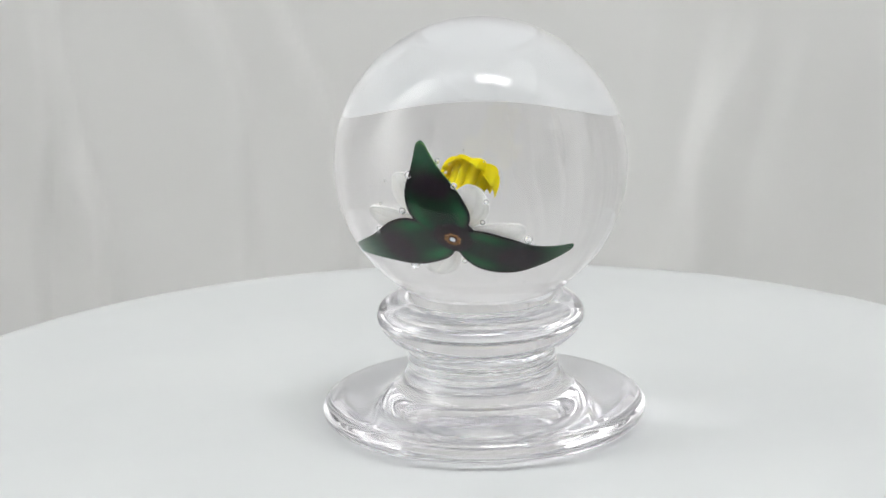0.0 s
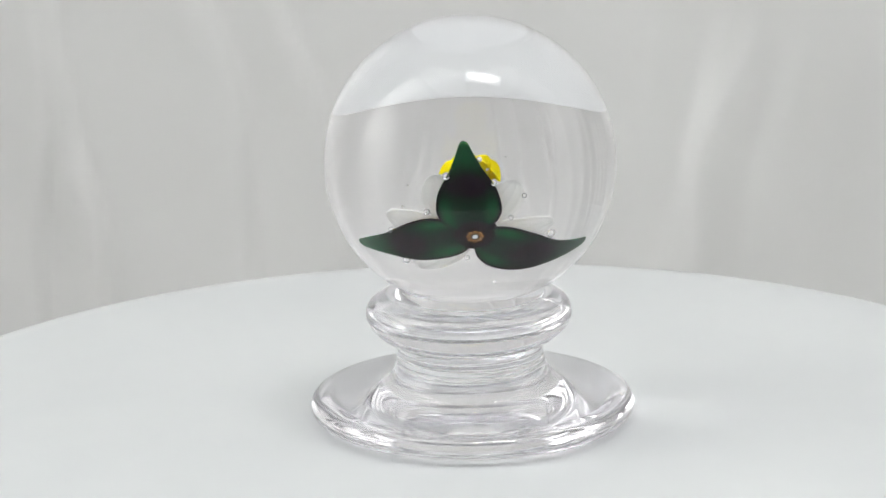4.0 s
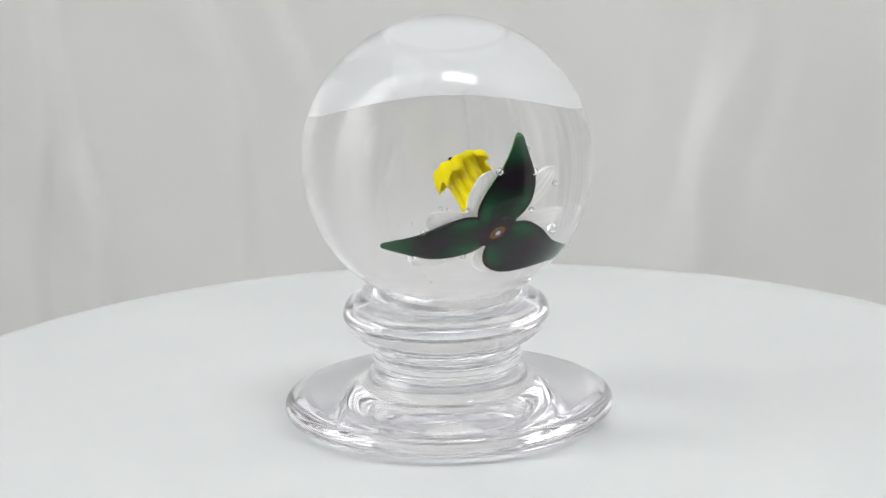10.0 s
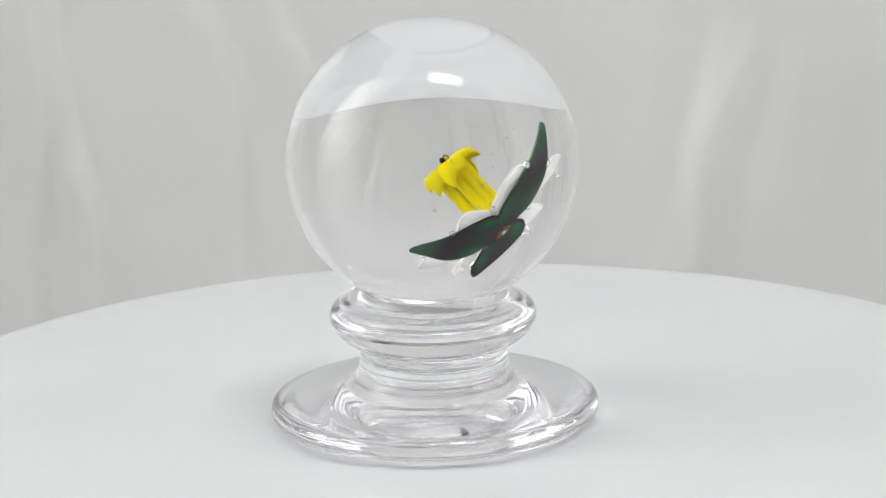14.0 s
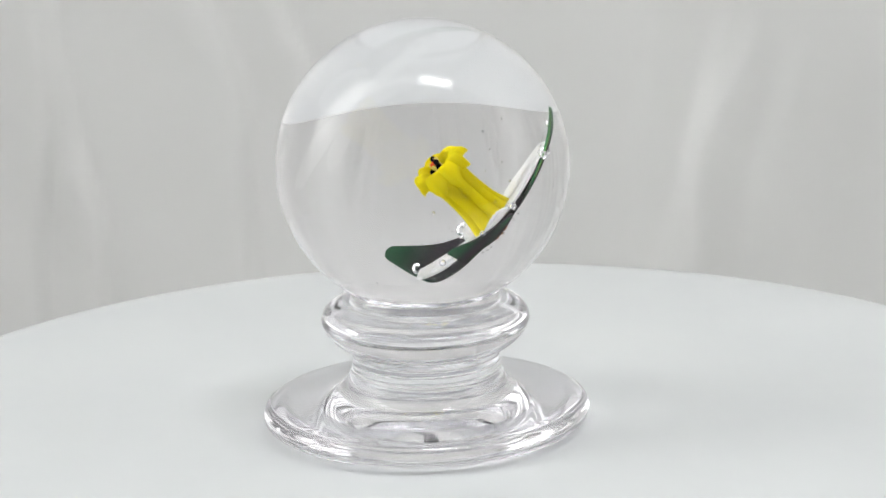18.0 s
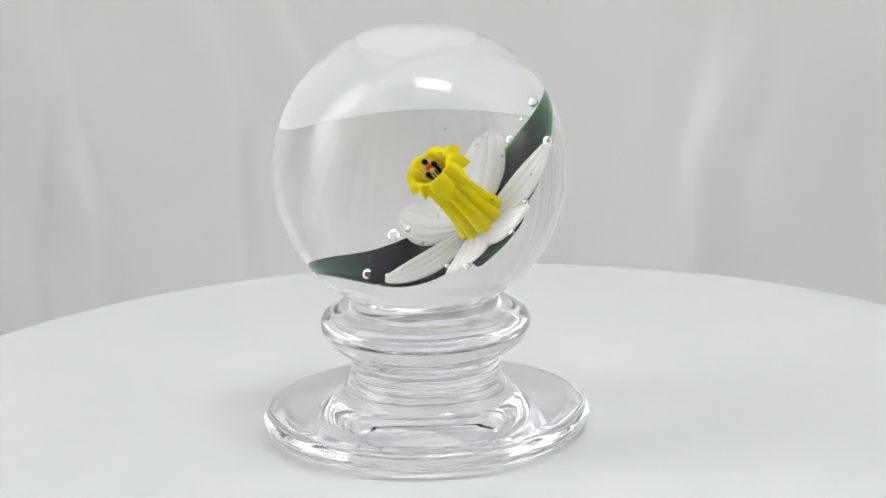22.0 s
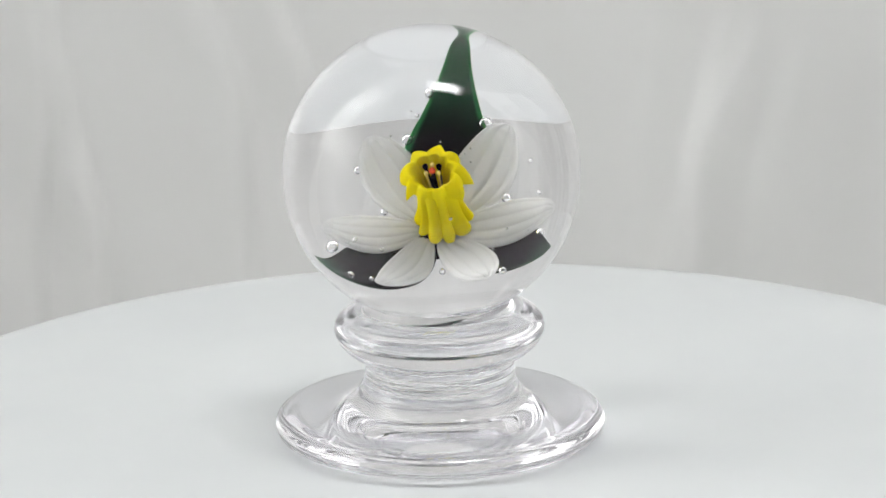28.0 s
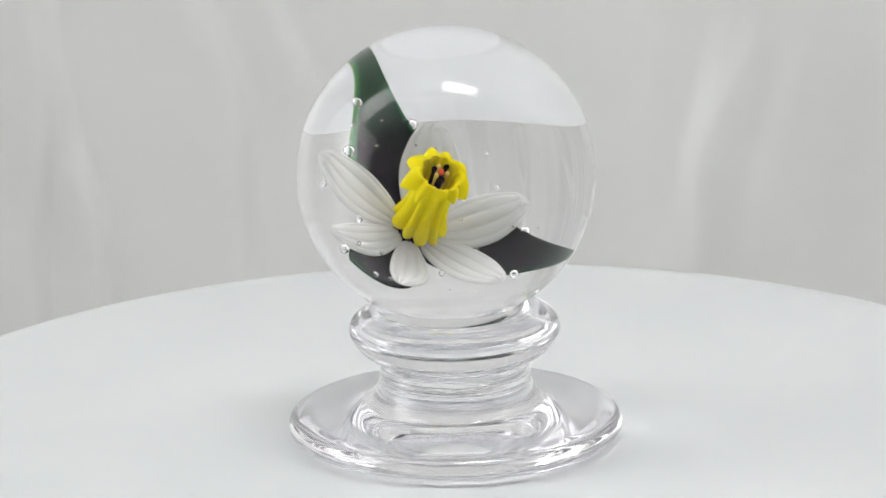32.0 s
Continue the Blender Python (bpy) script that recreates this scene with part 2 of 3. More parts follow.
def backdrop():
    random.seed(4)
    folds = [(knots, wid, deep, 0.17 if knots[0][1] < 0 else 0.11) for knots, wid, deep in FOLDS]  # and how far from table height they reach
    for k in range(10):  # deep soft pleats towards the west, a nearly smooth sheet towards the east
        c, lean = -(0.30 + 0.075 * k + random.uniform(-0.02, 0.02)), random.uniform(-0.1, 0.1)
        folds.append(([(-0.6, c - 0.6 * lean), (0.5, c + 0.5 * lean)], random.uniform(0.035, 0.05), random.uniform(0.008, 0.013), 3.0))
        folds.append(([(-0.6, -c - 0.6 * lean), (0.5, -c + 0.5 * lean)], random.uniform(0.04, 0.06), 0.002, 3.0))
    cols = 800
    roll = 0.45  # at the top the cloth rolls forward under the ceiling
    z0, z1 = FLOOR_Z + 0.01, CEIL_Z - 0.02
    heights = [z0 + 0.7 * k / 35 for k in range(35)] + [-0.19 + 0.26 * k / 65 for k in range(65)] + [0.07 + (z1 - roll - 0.07) * k / 40 for k in range(41)]
    rows_at = [(z, 0.0) for z in heights] + [(z1 - roll + roll * math.sin(w), roll * (1 - math.cos(w))) for w in (math.pi / 2 * k / 16 for k in range(1, 17))]
    rows = len(rows_at) - 1
    verts, faces = [], []
    straight, rad = 0.52, 0.30
    along_cloth = np.linspace(-1.12, 1.12, cols + 1)
    for z, forward in rows_at:
        relief = np.zeros(cols + 1)
        for knots, wid, deep, reach in folds:
            q = along_cloth - crest(knots, z)
            q = q if knots[0][1] > 0 else -q
            q = np.where(q < 0, q / (0.55 * wid), q / (2.1 * wid))  # steep towards the middle, drawn out towards the sides
            relief += deep * np.exp(-q * q) * math.exp(-((z + 0.05) / reach) ** 2)
        for s, d in zip(along_cloth.tolist(), relief.tolist()):
            a = abs(s)
            if a < straight:
                x, y, nx, ny = a, 0.56 - forward, 0.0, -1.0
            elif a < straight + rad * math.pi / 2:
                w = (a - straight) / rad
                x, y = straight + rad * math.sin(w), 0.56 - rad * (1 - math.cos(w)) - forward
                nx, ny = -math.sin(w), -math.cos(w)
            else:
                x, y, nx, ny = straight + rad, 0.56 - rad - (a - straight - rad * math.pi / 2) - forward, -1.0, 0.0
            if s < 0:
                x, nx = -x, -nx
            d += 0.006 * noise.noise(Vector((s * 6, z * 2.0, 0.3))) + 0.0012 * noise.noise(Vector((s * 21, z * 12.0, 5.3))) + 0.0003 * noise.noise(Vector((s * 60, z * 25.0, 9.1)))
            verts.append((x + nx * d, y + ny * d, z))
    for i in range(rows):
        for k in range(cols):
            p = i * (cols + 1) + k
            faces.append((p, p + 1, p + cols + 2, p + cols + 1))
    ob = mesh_part("backdrop", mesh_of("backdrop", verts, faces), CLOTH)
    sol = ob.modifiers.new("thickness", "SOLIDIFY")
    sol.thickness, sol.offset = 0.0012, 1
    return tagged(ob, "white hanging backdrop cloth with soft slanting folds", "backdrop", kind="structure")


backdrop()


# ---- turntable ----
def turntable():
    top = new("turntable")
    top.matrix_basis = pose(0, 0, BENCH_Z)
    tagged(top, "round matt white turntable slowly turning on a small stand", "turntable")
    R = 176.4
    up = -BENCH_Z * 1000
    rim = [(0, up - 18), (R - 3, up - 18), (R - 1, up - 17.4), (R, up - 15.5), (R, up - 1.6), (R - 0.45, up - 0.5), (R - 1.4, up), (R - 8, up), (60, up), (0, up)]
    me = lathe("platter", rim, 256)
    mesh_part("platter", me, PLATTER, top, "round matt white platter")
    mesh_part("plinth", lathe("plinth", [(0, 0), (96, 0), (99, 3), (99, up - 25), (96, up - 22), (70, up - 20), (70, up - 18.2), (0, up - 18.2)], 96), PLINTH, top)
    return top


TABLE = turntable()

# ---- the paperweight ----
START, SPEED, OFFSET = 31.97, 7.326, 0.0088  # degrees, degrees a second, metres from the axis
AXIS_X = -0.0018
CX, CY, CZ, BALL = -0.2, -0.95, 72.5, 40.0  # centre and radius of the globe, millimetres
weight = new("glass_paperweight")
tagged(weight, "clear glass globe paperweight with a white and yellow daffodil inside", "paperweight")


def oval(a, r):
    """The foot is a little out of round."""
    return 1 - 0.0118 * math.cos(2 * (a - 5.865)) * min(1.0, max(0.0, (r - 24) / 18))


STEM = [(20.7, 15.6, 0.10), (20.5, 16.6, 0.12), (20.3, 18.6, 0.14), (20.2, 20.4, 0.14), (20.4, 22.2, 0.0)]  # creases between rounded beads, and how far each bead stands out


def foot_profile():
    """A nearly flat underside with a shallow polished hollow, rounded lip and a top that sweeps up to the stem."""
    ring = [(22.0 * k / 30, 0.12 + 0.9 * (1 - (k / 30) ** 2)) for k in range(31)] + [(22.6, 0.08), (30.0, 0.0), (36.0, 0.0), (38.0, 0.1), (39.6, 0.38), (41.0, 0.8), (41.9, 1.02)]
    lip = [(42.2 + 3.0 * math.cos(a), 4.05 + 3.0 * math.sin(a)) for a in (math.pi * (-0.5 + 0.96 * k / 32) for k in range(33))]
    r0, z0 = lip[-1]
    top = [(r0 - (r0 - 20.8) * k / 60, z0 + (15.6 - z0) * (k / 60) * (0.13 + 0.87 * (k / 60) ** 5)) for k in range(1, 61)]
    return [ring, [ring[-1]] + lip + top]


def collar_profile():
    low = [(20.4 + 8.2 * (1 - u ** 1.6) ** (1 / 1.6), 30.0 - 7.8 * u) for u in (math.cos(math.pi / 2 * k / 40) for k in range(41))]
    high = [(20.7 + 7.9 * (1 - u ** 2.2) ** (1 / 2.2), 30.0 + 5.5 * u) for u in (math.sin(math.pi / 2 * k / 32) for k in range(1, 33))]
    neck = [(20.7 - 0.5 * f, 35.5 + 2.47 * f) for f in (k / 12 for k in range(1, 13))]
    return low + high + neck


def between(knots, z):
    xs, ys = zip(*knots)
    return float(np.interp(z, xs, ys))


def crooked(me):
    """Hand-made: collar and globe sit a little off the foot's axis."""
    for v in me.vertices:
        z = v.co.z * 1000
        v.co.x += between([(0, 0), (12, 0), (22, -0.35), (36, -0.35), (40, CX), (120, CX)], z) / 1000
        v.co.y += between([(0, 0), (12, 0), (22, 0.3), (35, 0.3), (40, CY), (120, CY)], z) / 1000
    return me


def shells(name, profiles, shapes=None):
    """Turned shells in one mesh, that meet in sharp creases."""
    verts, faces = [], []
    for i, prof in enumerate(profiles):
        ring = lathe("shell", prof, 256, shapes[i] if shapes else None)
        n = len(verts)
        verts += [tuple(v.co) for v in ring.vertices]
        faces += [tuple(n + i for i in p.vertices) for p in ring.polygons]
        bpy.data.meshes.remove(ring)
    return crooked(mesh_of(name, verts, faces))


def bead(lo, hi):
    (r0, z0, out), (r1, z1, _) = lo, hi
    return [(r0 + (r1 - r0) * k / 24 + out * (1 - abs(k / 12 - 1) ** 5), z0 + (z1 - z0) * k / 24) for k in range(25)]


mesh_part("foot", shells("foot", foot_profile(), [oval, oval]), CRYSTAL, weight, "wide round clear glass foot")
mesh_part("stem", shells("stem", [bead(lo, hi) for lo, hi in zip(STEM, STEM[1:])]), CRYSTAL, weight, "short ringed clear glass stem")
mesh_part("collar", shells("collar", [collar_profile()]), CRYSTAL, weight, "bulging clear glass collar")


def globe():
    a0 = math.asin(20.2 / BALL)
    angles = [a0 + (math.pi - a0) * k / 128 for k in range(129)]
    prof = [(BALL * math.sin(a) if k < 128 else 0.0, CZ - BALL * math.cos(a)) for k, a in enumerate(angles)]
    return mesh_part("globe", shells("globe", [prof]), CRYSTAL, weight, "solid clear glass globe")


globe()

# the flower's own frame: its axis leans out of the globe's centre
AX = Vector((0.6157, 0.3781, 0.6913)).normalized()
UP = (Vector((0, 0, 1)) - AX * AX.z).normalized()
SIDE = AX.cross(UP)
FLOWER = Matrix(((UP.x, SIDE.x, AX.x, CX / 1000), (UP.y, SIDE.y, AX.y, CY / 1000), (UP.z, SIDE.z, AX.z, CZ / 1000), (0, 0, 0, 1)))


def turned(deg):
    return FLOWER @ Matrix.Rotation(radians(deg), 4, "Z")


def blade(name, span, width, middle, low, thick, ridge, tone=None, ribs=3.2, blunt=1.4, na=44, nb=32):
    """A leaf or petal as a closed solid along x: half width, sideways middle and depth along it, in millimetres."""
    verts, faces, tones = [], [], []
    s0, s1 = span
    for side in (1, 0):
        for i in range(na + 1):
            f = i / na
            s = s0 + (s1 - s0) * (1 - (1 - f) ** 1.6)
            w = max(0.05, along(width, s))
            c = along(middle, s)
            for k in range(nb + 1):
                j = -1 + 2 * k / nb
                y = c + w * math.sin(j * math.pi / 2)
                e = max(0.0, math.cos(j * math.pi / 2)) ** 0.6 * min(1.0, (s1 - s) / blunt + 0.04 + 0.3 / blunt ** 2) * min(1.0, (s - s0) / 1.5 + 0.15)
                z = low(math.hypot(s, y), s)
                z += (thick * e if side else 0.0) + (ridge if side else 0.5 * ridge) * e * (2 * abs(math.cos(j * ribs * math.pi)) ** 0.5 - 1)
                verts.append((s / 1000, y / 1000, z / 1000))
                if tone:
                    tones.append(tone(side, s / s1, abs(j)))
    row = nb + 1
    half = (na + 1) * row
    for i in range(na):
        for k in range(nb):
            p = i * row + k
            faces.append((p, p + row, p + row + 1, p + 1))
            p += half
            faces.append((p, p + 1, p + row + 1, p + row))
    edge = [i * row for i in range(na + 1)] + [na * row + k for k in range(1, row)] + [i * row + nb for i in range(na - 1, -1, -1)] + [k for k in range(nb - 1, 0, -1)]
    for a, b in zip(edge, edge[1:] + edge[:1]):
        faces.append((a, half + a, half + b, b))
    me = mesh_of(name, verts, faces)
    if tone:
        at = me.attributes.new("tone", "FLOAT", "POINT")
        at.data.foreach_set("value", tones)
    bm = bmesh.new()
    bm.from_mesh(me)
    bmesh.ops.recalc_face_normals(bm, faces=bm.faces[:])
    bm.to_mesh(me)
    bm.free()
    return me


def leaf_low(r, s, rise=6.5, power=2.3):
    return -18.3 + rise * (r / 24.2) ** power


def leaf_tone(side, f, j, start, dark):
    if side:  # inner face: nearly black at the root, green to the tip, cased with a paler rim
        q = min(1.0, max(0.0, (f - start - 0.06 * (1 - j)) / 0.48))
        t = 0.02 + (0.52 if start < 0.5 else 0.50) * q * q * (3 - 2 * q)
        at = 0.56 if start < 0.5 else 0.72
        rim = min(1.0, max(0.0, (j - at) / 0.10))
        grown = min(1.0, max(0.0, (f - start + 0.14) / 0.22))
        t += (0.74 - t) * rim * grown * (1.0 if start < 0.5 else 0.25)
        t += (0.28 if start < 0.5 else 0.1) * max(0.0, (j - 0.88) / 0.12) * grown
        return min(t, 0.95)
    edge = min(1.0, max(0.0, (j - 0.70) / 0.10)) * (1.0 if f < 0.72 else max(0.0, 1 - (f - 0.72) / 0.1))  # dark outline round the root half
    glow = math.exp(-((j - 0.52) / 0.18) ** 2) * math.exp(-((f - 0.24) / 0.17) ** 2)
    cloud = math.exp(-((f - 0.58) / (0.15 if not dark else 0.21)) ** 2) * math.exp(-(j / 0.75) ** 2)
    far = max(0.0, (f - 0.70) / 0.30)
    base = 0.22 - 0.08 * math.exp(-((f - 0.1) / 0.12) ** 2)
    return max(0.0, (base + 0.36 * glow - 0.32 * cloud + (0.34 if not dark else 0.14) * far) * (1 - edge) + 0.0 * edge)


LEAF_W = [(1.2, 2.6), (2.4, 4.4), (4, 5.9), (6.5, 7.0), (9.5, 7.1), (13, 6.5), (16, 5.3), (18.5, 4.0), (22, 2.45), (24, 1.65), (24.9, 1.3), (25.4, 0.9), (25.6, 0.2)]
for ang, tip, wide, blunt, start, dark, rise, power, mid in (
    (-4.0, 25.62, 1.0, 0.6, 0.46, False, 5.4, 2.3, [(1, -0.6), (9, -0.9), (18, -0.9), (25, -1.1)]),
    (117.5, 24.6, 0.86, 3.0, 0.62, True, 6.5, 3.2, [(1, 0.4), (8, 1.3), (15, 1.3), (20, 0.6), (25, -0.4)]),
    (-118.0, 24.7, 0.88, 3.0, 0.72, False, 7.3, 2.3, [(1, 0.9), (8, 2.0), (16, 1.4), (21, 1.0), (25, 0.5)]),
):
    me = blade("leaf", (1.2, tip), [(s * tip / 25.6, w * wide) for s, w in LEAF_W], mid, lambda r, s: leaf_low(r, s, rise, power), 0.95, 0.0, lambda side, f, j: leaf_tone(side, f, j, start, dark), blunt=blunt)
    mesh_part("leaf", me, LEAF, weight, "pointed dark green glass leaf", turned(ang))

def petal_tone(side, f, j):
    """How much opal there is: thick along the threads, thin in the grooves, at the rim and at the tip."""
    thread = abs(math.cos(j * 2.75 * math.pi)) ** 0.6
    rim = min(1.0, max(0.0, (1 - j) / 0.18)) * min(1.0, max(0.0, (1 - f) / 0.10))
    return (0.95 + 0.05 * thread) * (0.8 + 0.2 * rim)


PETAL_W = [(0.14, 0.36), (0.25, 0.62), (0.38, 0.86), (0.54, 1.0), (0.68, 0.97), (0.8, 0.82), (0.9, 0.60), (0.96, 0.40), (1.0, 0.14)]
for ang, tip, wide, mid, lift in (
    (30, 17.9, 4.4, [(3, 0.6), (9, 0.8), (15, 0.5), (18, 0.2)], -1.4),
    (90, 16.6, 3.5, [(3, 0.4), (9, 0.8), (14, 0.1), (16.5, -0.7)], -1.5),
    (150, 16.4, 3.5, [(3, 0.0), (9, 0.4), (14, -0.5), (16, -1.4)], 0.3),
    (-150, 17.4, 4.1, [(3, 0.3), (8, 1.1), (13, 1.2), (17, 1.0)], 1.7),
    (-90, 18.5, 4.15, [(3, -0.4), (9, 0.0), (15, 0.9), (18, 1.6)], 0.3),
    (-30, 19.0, 4.7, [(3, -1.0), (9, -1.4), (14, -1.2), (17, -0.7), (19, -0.5)], -0.3),
):
    def petal_low(r, s, lift=lift):
        return -16.9 + 2.5 * (r / 18.0) ** 2.2 + lift * (s / 17.0) ** 2

    me = blade("petal", (1.6, tip), [(f * tip, w * wide) for f, w in PETAL_W], mid, petal_low, 0.85, 0.18, tone=petal_tone, ribs=2.75, nb=56)
    mesh_part("petal", me, PETAL, weight, "white ribbed glass petal", turned(ang))


# trumpet: a fluted tube with a flared, toothed lip, open at the top
LOBES = 9


def tube_axis(z):
    """The trumpet leans a little off the flower's axis."""
    f = (z + 15.8) / 12.3
    return 1.0 + 0.35 * f, -1.35 + 1.1 * f


def trumpet():
    random.seed(6)
    reach = [random.uniform(0.78, 1.12) for _ in range(LOBES)]
    finger = [random.uniform(0.0, 0.7) for _ in range(LOBES)]
    # radius, depth, height of the flutes
    outer = curve_through([(3.0, -16.6, 0.8), (3.7, -16.1, 1.1), (3.55, -15.0, 1.05), (3.05, -12.5, 0.95), (2.9, -9.5, 0.85), (2.95, -6.5, 0.8), (3.2, -3.6, 0.7)], 5)
    inner = curve_through([(3.3, -1.9, 0.5), (2.7, -3.2, 0.45), (2.45, -6.0, 0.35), (2.2, -8.5, 0.15), (1.5, -10.2, 0.05), (0.0, -10.6, 0.0)], 5)
    turns, lip = 270, 8

    def lobe(w):
        return abs(math.cos(LOBES * w / 2)), round(LOBES * w / (2 * math.pi)) % LOBES

    def tube(w, r, z, a, low):
        c, k = lobe(w)
        z += low * (0.9 * (1 - c ** 0.7) + finger[k])
        return r + a * (c ** 0.7 - 0.25) * min(1.0, r), z

    def curl(w, q, under):
        """From the scalloped brim (q = 0) out and down to the tip of each lobe (q = 1)."""
        c, k = lobe(w)
        turn = LOBES * (w + 0.09 * q) / (2 * math.pi)
        far = 0.60 + 0.52 * max(0.0, 1 - 2 * abs(turn - round(turn))) ** 1.2 * reach[round(turn) % LOBES]
        hang = 1.6 + 3.4 * math.sin(w) ** 2 + 0.7 * max(0.0, -math.cos(w))  # the lobes at the sides hang lowest
        r = 3.85 + 0.5 * (c ** 0.7 - 0.5) + 1.95 * (1 - 0.35 * max(0.0, -math.cos(w))) * far * math.sin(q * math.pi / 2)
        z = -1.55 - 0.9 * max(0.0, math.cos(w)) + (0.3 + 0.6 * max(0.0, -math.cos(w))) * (c ** 0.7 - 0.5) + 0.15 * math.sin(math.pi * q) - hang * far * (1 - math.cos(q * math.pi / 2))
        return (r - 0.28 + 0.16 * q, z - 0.36 + 0.26 * q) if under else (r, z)

    rings = [lambda w, p=p, i=i: tube(w, *p, max(0.0, 1 - i / 12)) for i, p in enumerate(outer)]
    rings += [lambda w, q=k / lip: curl(w, q, True) for k in range(lip + 1)] + [lambda w, q=1 - k / lip: curl(w, q, False) for k in range(lip + 1)]
    rings += [lambda w, p=p: tube(w, *p, 0.0) for p in inner]
    verts, faces = [], []
    for ring in rings:
        for k in range(turns):
            w = 2 * math.pi * k / turns
            bent = w + 0.10 * math.sin(2 * w + 1) + 0.05 * math.sin(5 * w + 2)  # flutes of uneven width
            r, z = ring(bent % (2 * math.pi))
            ox, oy = tube_axis(z)
            verts.append(((ox + max(0.0, r) * math.cos(w)) / 1000, (oy + max(0.0, r) * math.sin(w)) / 1000, z / 1000))
    for i in range(len(rings) - 1):
        for k in range(turns):
            j = (k + 1) % turns
            faces.append((i * turns + k, i * turns + j, (i + 1) * turns + j, (i + 1) * turns + k))
    faces.append(tuple(range(turns))[::-1])
    return mesh_part("trumpet", mesh_of("trumpet", verts, faces), YELLOW, weight, "fluted yellow glass trumpet with a curled, lobed lip", FLOWER)


tube = trumpet()


def rod(r, a, b, seg=12, cap=1.0):
    """A round-ended rod from a to b, in millimetres."""
    a, b = Vector(a), Vector(b)
    bm = bmesh.new()
    d = b - a
    m = Matrix.Translation((a + b) / 2) @ d.to_track_quat("Z", "Y").to_matrix().to_4x4()
    bmesh.ops.create_cone(bm, cap_ends=True, segments=seg, radius1=r, radius2=r * cap, depth=d.length, matrix=m)
    bmesh.ops.scale(bm, vec=(0.001,) * 3, verts=bm.verts[:])
    return bm


def ball(r, at, u=16, v=10, scale=(1, 1, 1)):
    bm = bmesh.new()
    bmesh.ops.create_uvsphere(bm, u_segments=u, v_segments=v, radius=r / 1000, matrix=Matrix.Translation(Vector(at) / 1000) @ Matrix.Diagonal((*scale, 1)))
    return bm


for ang, dark, top, out in ((0, 0, -1.3, 1.0), (62, 1, -1.2, 1.35), (-62, 1, -1.2, 1.35), (112, 0, -1.7, 1.15), (-112, 0, -1.7, 1.15), (180, 1, -2.4, 1.1)):
    w = radians(ang)
    fx, fy = tube_axis(-10.4)
    tx, ty = tube_axis(top)
    foot_at, top_at = (fx + 0.7 * math.cos(w), fy + 0.7 * math.sin(w), -10.4), (tx + out * math.cos(w), ty + out * math.sin(w), top)
    stamen = part("stamen", rod(0.34 if dark else 0.2, foot_at, top_at), BLACK if dark else PALE, weight, "thin black glass stamen" if dark else "thin pale yellow glass stamen", FLOWER, True)
    part("anther", ball(0.52 if dark else 0.42, top_at, scale=(1, 1, 1.2)), BLACK if dark else PALE, stamen, "", None, True)
part("pistil", rod(0.4, (*tube_axis(-10.5), -10.5), (*tube_axis(-1.8), -1.8)), BLACK, weight, "", FLOWER, True)
part("stigma", ball(0.62, (*tube_axis(-1.5), -1.5), scale=(1, 1, 0.8)), RED, weight, "orange-red glass stigma", FLOWER, True)

# the cut end of a patterned cane on the back of the flower
part("cane_ground", ball(4.9, (0, 0, -17.5), 48, 16, (1, 1, 0.29)), AUBERGINE, weight, "dark aubergine glass disc", FLOWER, True)
part("cane_eye", ball(0.62, (0, 0, -18.88), scale=(1, 1, 0.4)), CANE_WHITE, weight, "white cane centre", FLOWER, True)
for k in range(8):
    w = 2 * math.pi * k / 8
    floret = part("cane_floret", ball(0.50, (1.35 * math.cos(w), 1.35 * math.sin(w), -18.78), scale=(1, 1, 0.4)), AMBER, weight, "amber cane floret", FLOWER, True)
    part("floret_eye", ball(0.22, (1.35 * math.cos(w), 1.35 * math.sin(w), -18.96), 10, 6, scale=(1, 1, 0.5)), AUBERGINE, floret, "", None, True)

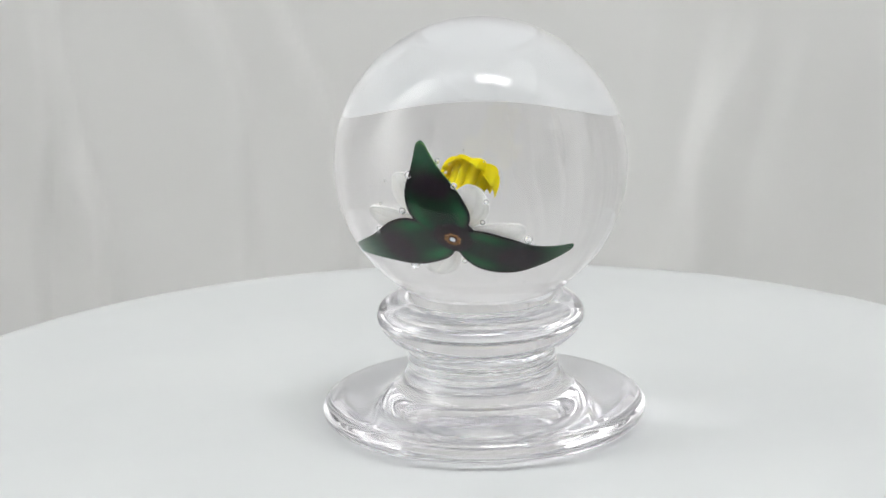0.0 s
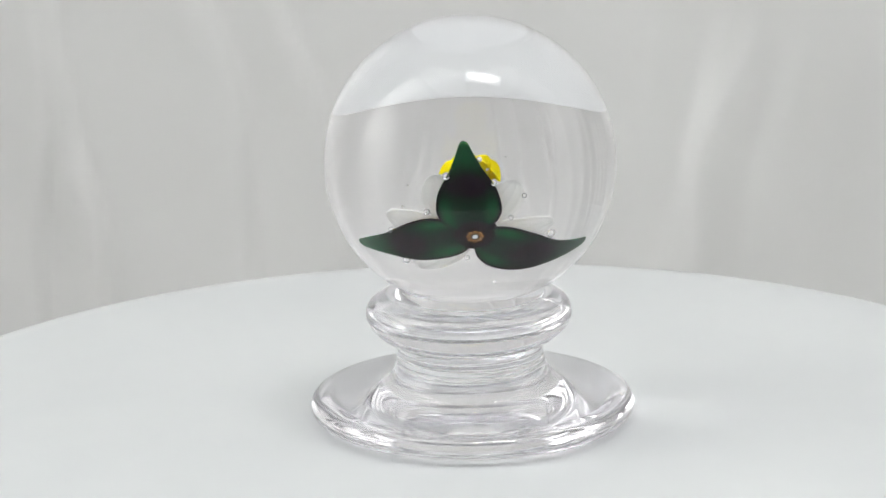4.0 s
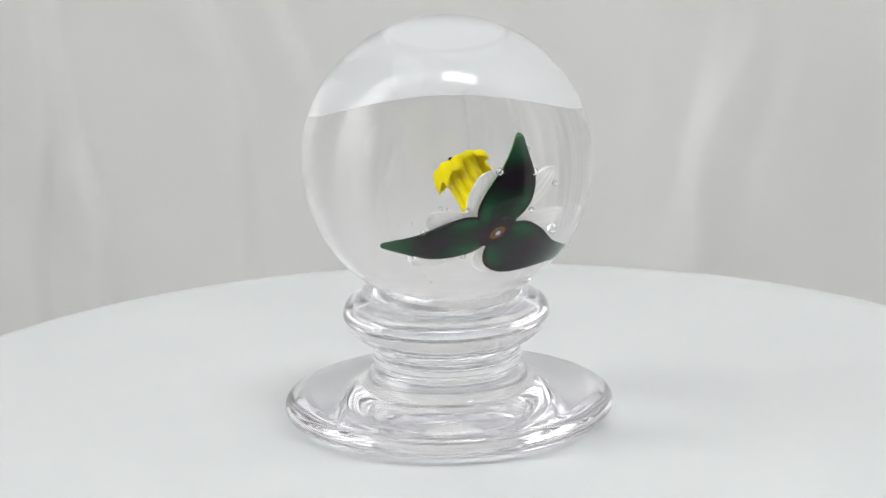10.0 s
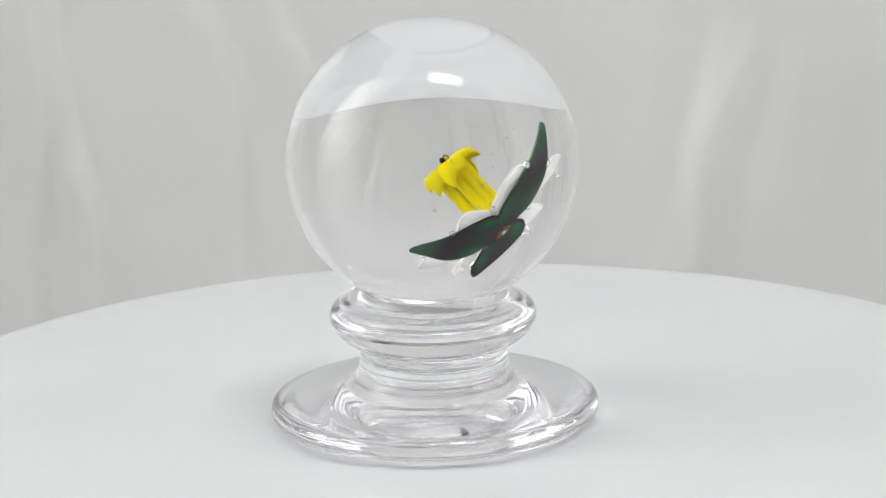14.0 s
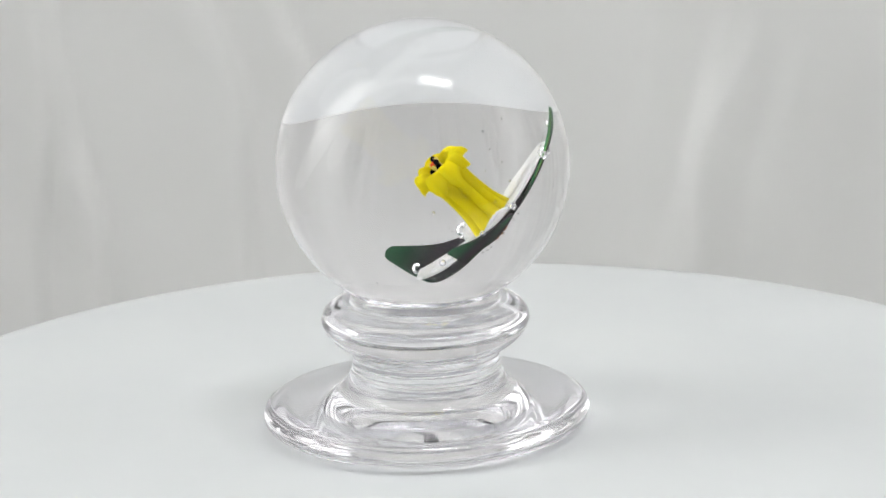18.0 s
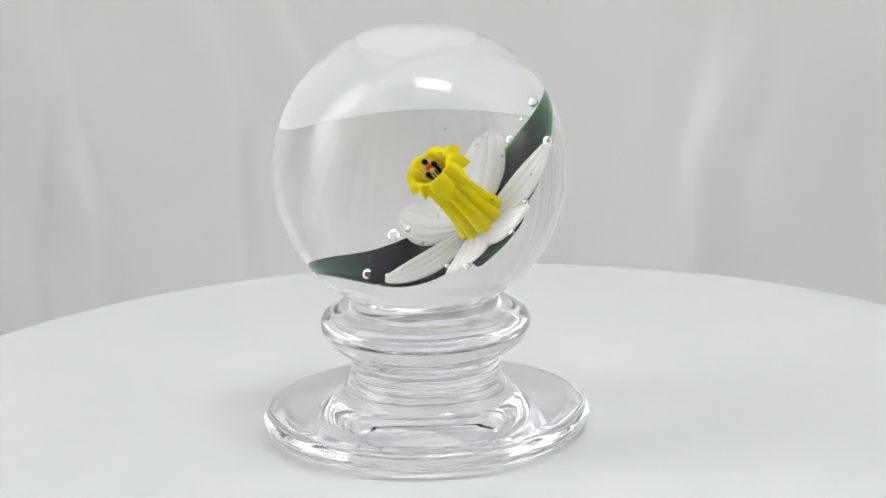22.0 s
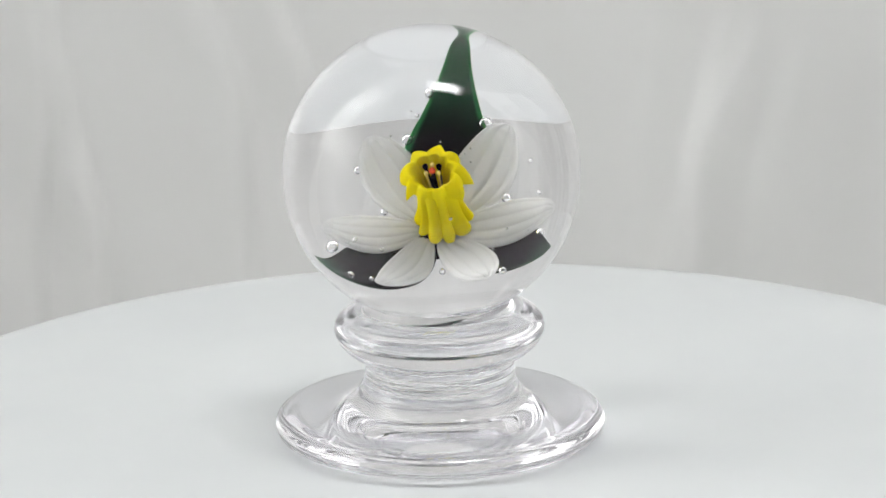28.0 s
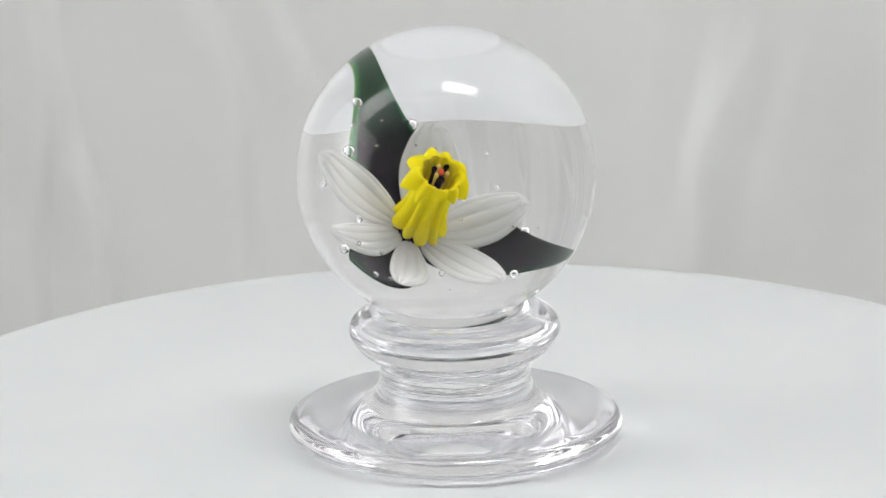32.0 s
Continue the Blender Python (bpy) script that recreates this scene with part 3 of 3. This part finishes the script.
# air bubbles trapped along the edges of leaves and petals: angle, distance from the axis, depth, radius
BUBBLES = [
    (2.3, 20.6, -13.4, 0.50), (-21.7, 18.1, -15.2, 0.72), (14.7, 15.6, -16.1, 0.62), (8.0, 18.2, -14.6, 0.24), (44.8, 15.3, -16.9, 0.45),
    (62.8, 8.5, -17.2, 0.42), (100.7, 16.0, -16.3, 0.72), (128.4, 18.3, -14.4, 0.55), (137.4, 15.7, -15.0, 0.34), (101.8, 12.7, -15.2, 0.30),
    (-172.6, 9.5, -15.6, 0.42), (-136.0, 17.5, -12.9, 0.58), (-117.1, 10.3, -15.8, 0.28), (-99.5, 17.1, -14.4, 0.52), (-62.4, 11.6, -16.3, 0.55),
    (-71.2, 16.3, -14.7, 0.22), (-86.3, 17.7, -13.8, 0.22), (-57.5, 17.0, -11.8, 0.2), (118.0, 9.5, -15.6, 0.25), (-150, 6.2, -6.6, 0.24), (-48.0, 5.4, -13.9, 0.2),
]
for ang, rad, dep, size in BUBBLES:
    w = radians(ang)
    part("air_bubble", ball(size * 1.3, (0, 0, 0), 20, 12), TRAPPED_AIR, weight, "", FLOWER @ Matrix.Translation((rad * math.cos(w) / 1000, rad * math.sin(w) / 1000, dep / 1000)), True)


random.seed(11)
for k in range(70):  # seeds: the finest bubbles, close over the leaves
    ang, rad = random.choice((-4, 117, -118)) + random.gauss(0, 9), random.uniform(13, 22)
    w = radians(ang)
    part("air_bubble", ball(random.uniform(0.05, 0.12), (0, 0, 0), 10, 6), TRAPPED_AIR, weight, "", FLOWER @ Matrix.Translation((rad * math.cos(w) / 1000, rad * math.sin(w) / 1000, (leaf_low(rad, rad) + 1.25) / 1000)), True)


for k in range(9):  # and a wreath of them round the cane
    w, rad, deep = radians(40 * k + random.uniform(-12, 12)), random.uniform(3.9, 5.2), -18.9
    part("air_bubble", ball(random.uniform(0.10, 0.2), (0, 0, 0), 10, 6), TRAPPED_AIR, weight, "", FLOWER @ Matrix.Translation((rad * math.cos(w) / 1000, rad * math.sin(w) / 1000, deep / 1000)), True)


for k in range(12):  # a few float free in the crystal
    w, rad = radians(random.uniform(0, 360)), random.uniform(9, 21)
    part("air_bubble", ball(random.uniform(0.08, 0.2), (0, 0, 0), 10, 6), TRAPPED_AIR, weight, "", FLOWER @ Matrix.Translation((rad * math.cos(w) / 1000, rad * math.sin(w) / 1000, random.uniform(-12.5, -6) / 1000)), True)


# ---- what moves: platter and paperweight turn together ----
def motions():
    turns, ride = [], []
    for k in range(65):
        t = k * 0.5
        a = START + SPEED * t
        turns.append((t, pose(0, 0, BENCH_Z, 0, 0, a)))
        ride.append((t, pose(AXIS_X + OFFSET * math.cos(radians(a)), OFFSET * math.sin(radians(a)), 0.0003, 0, 0, a)))
    walk(TABLE, turns)
    walk(weight, ride)


motions()
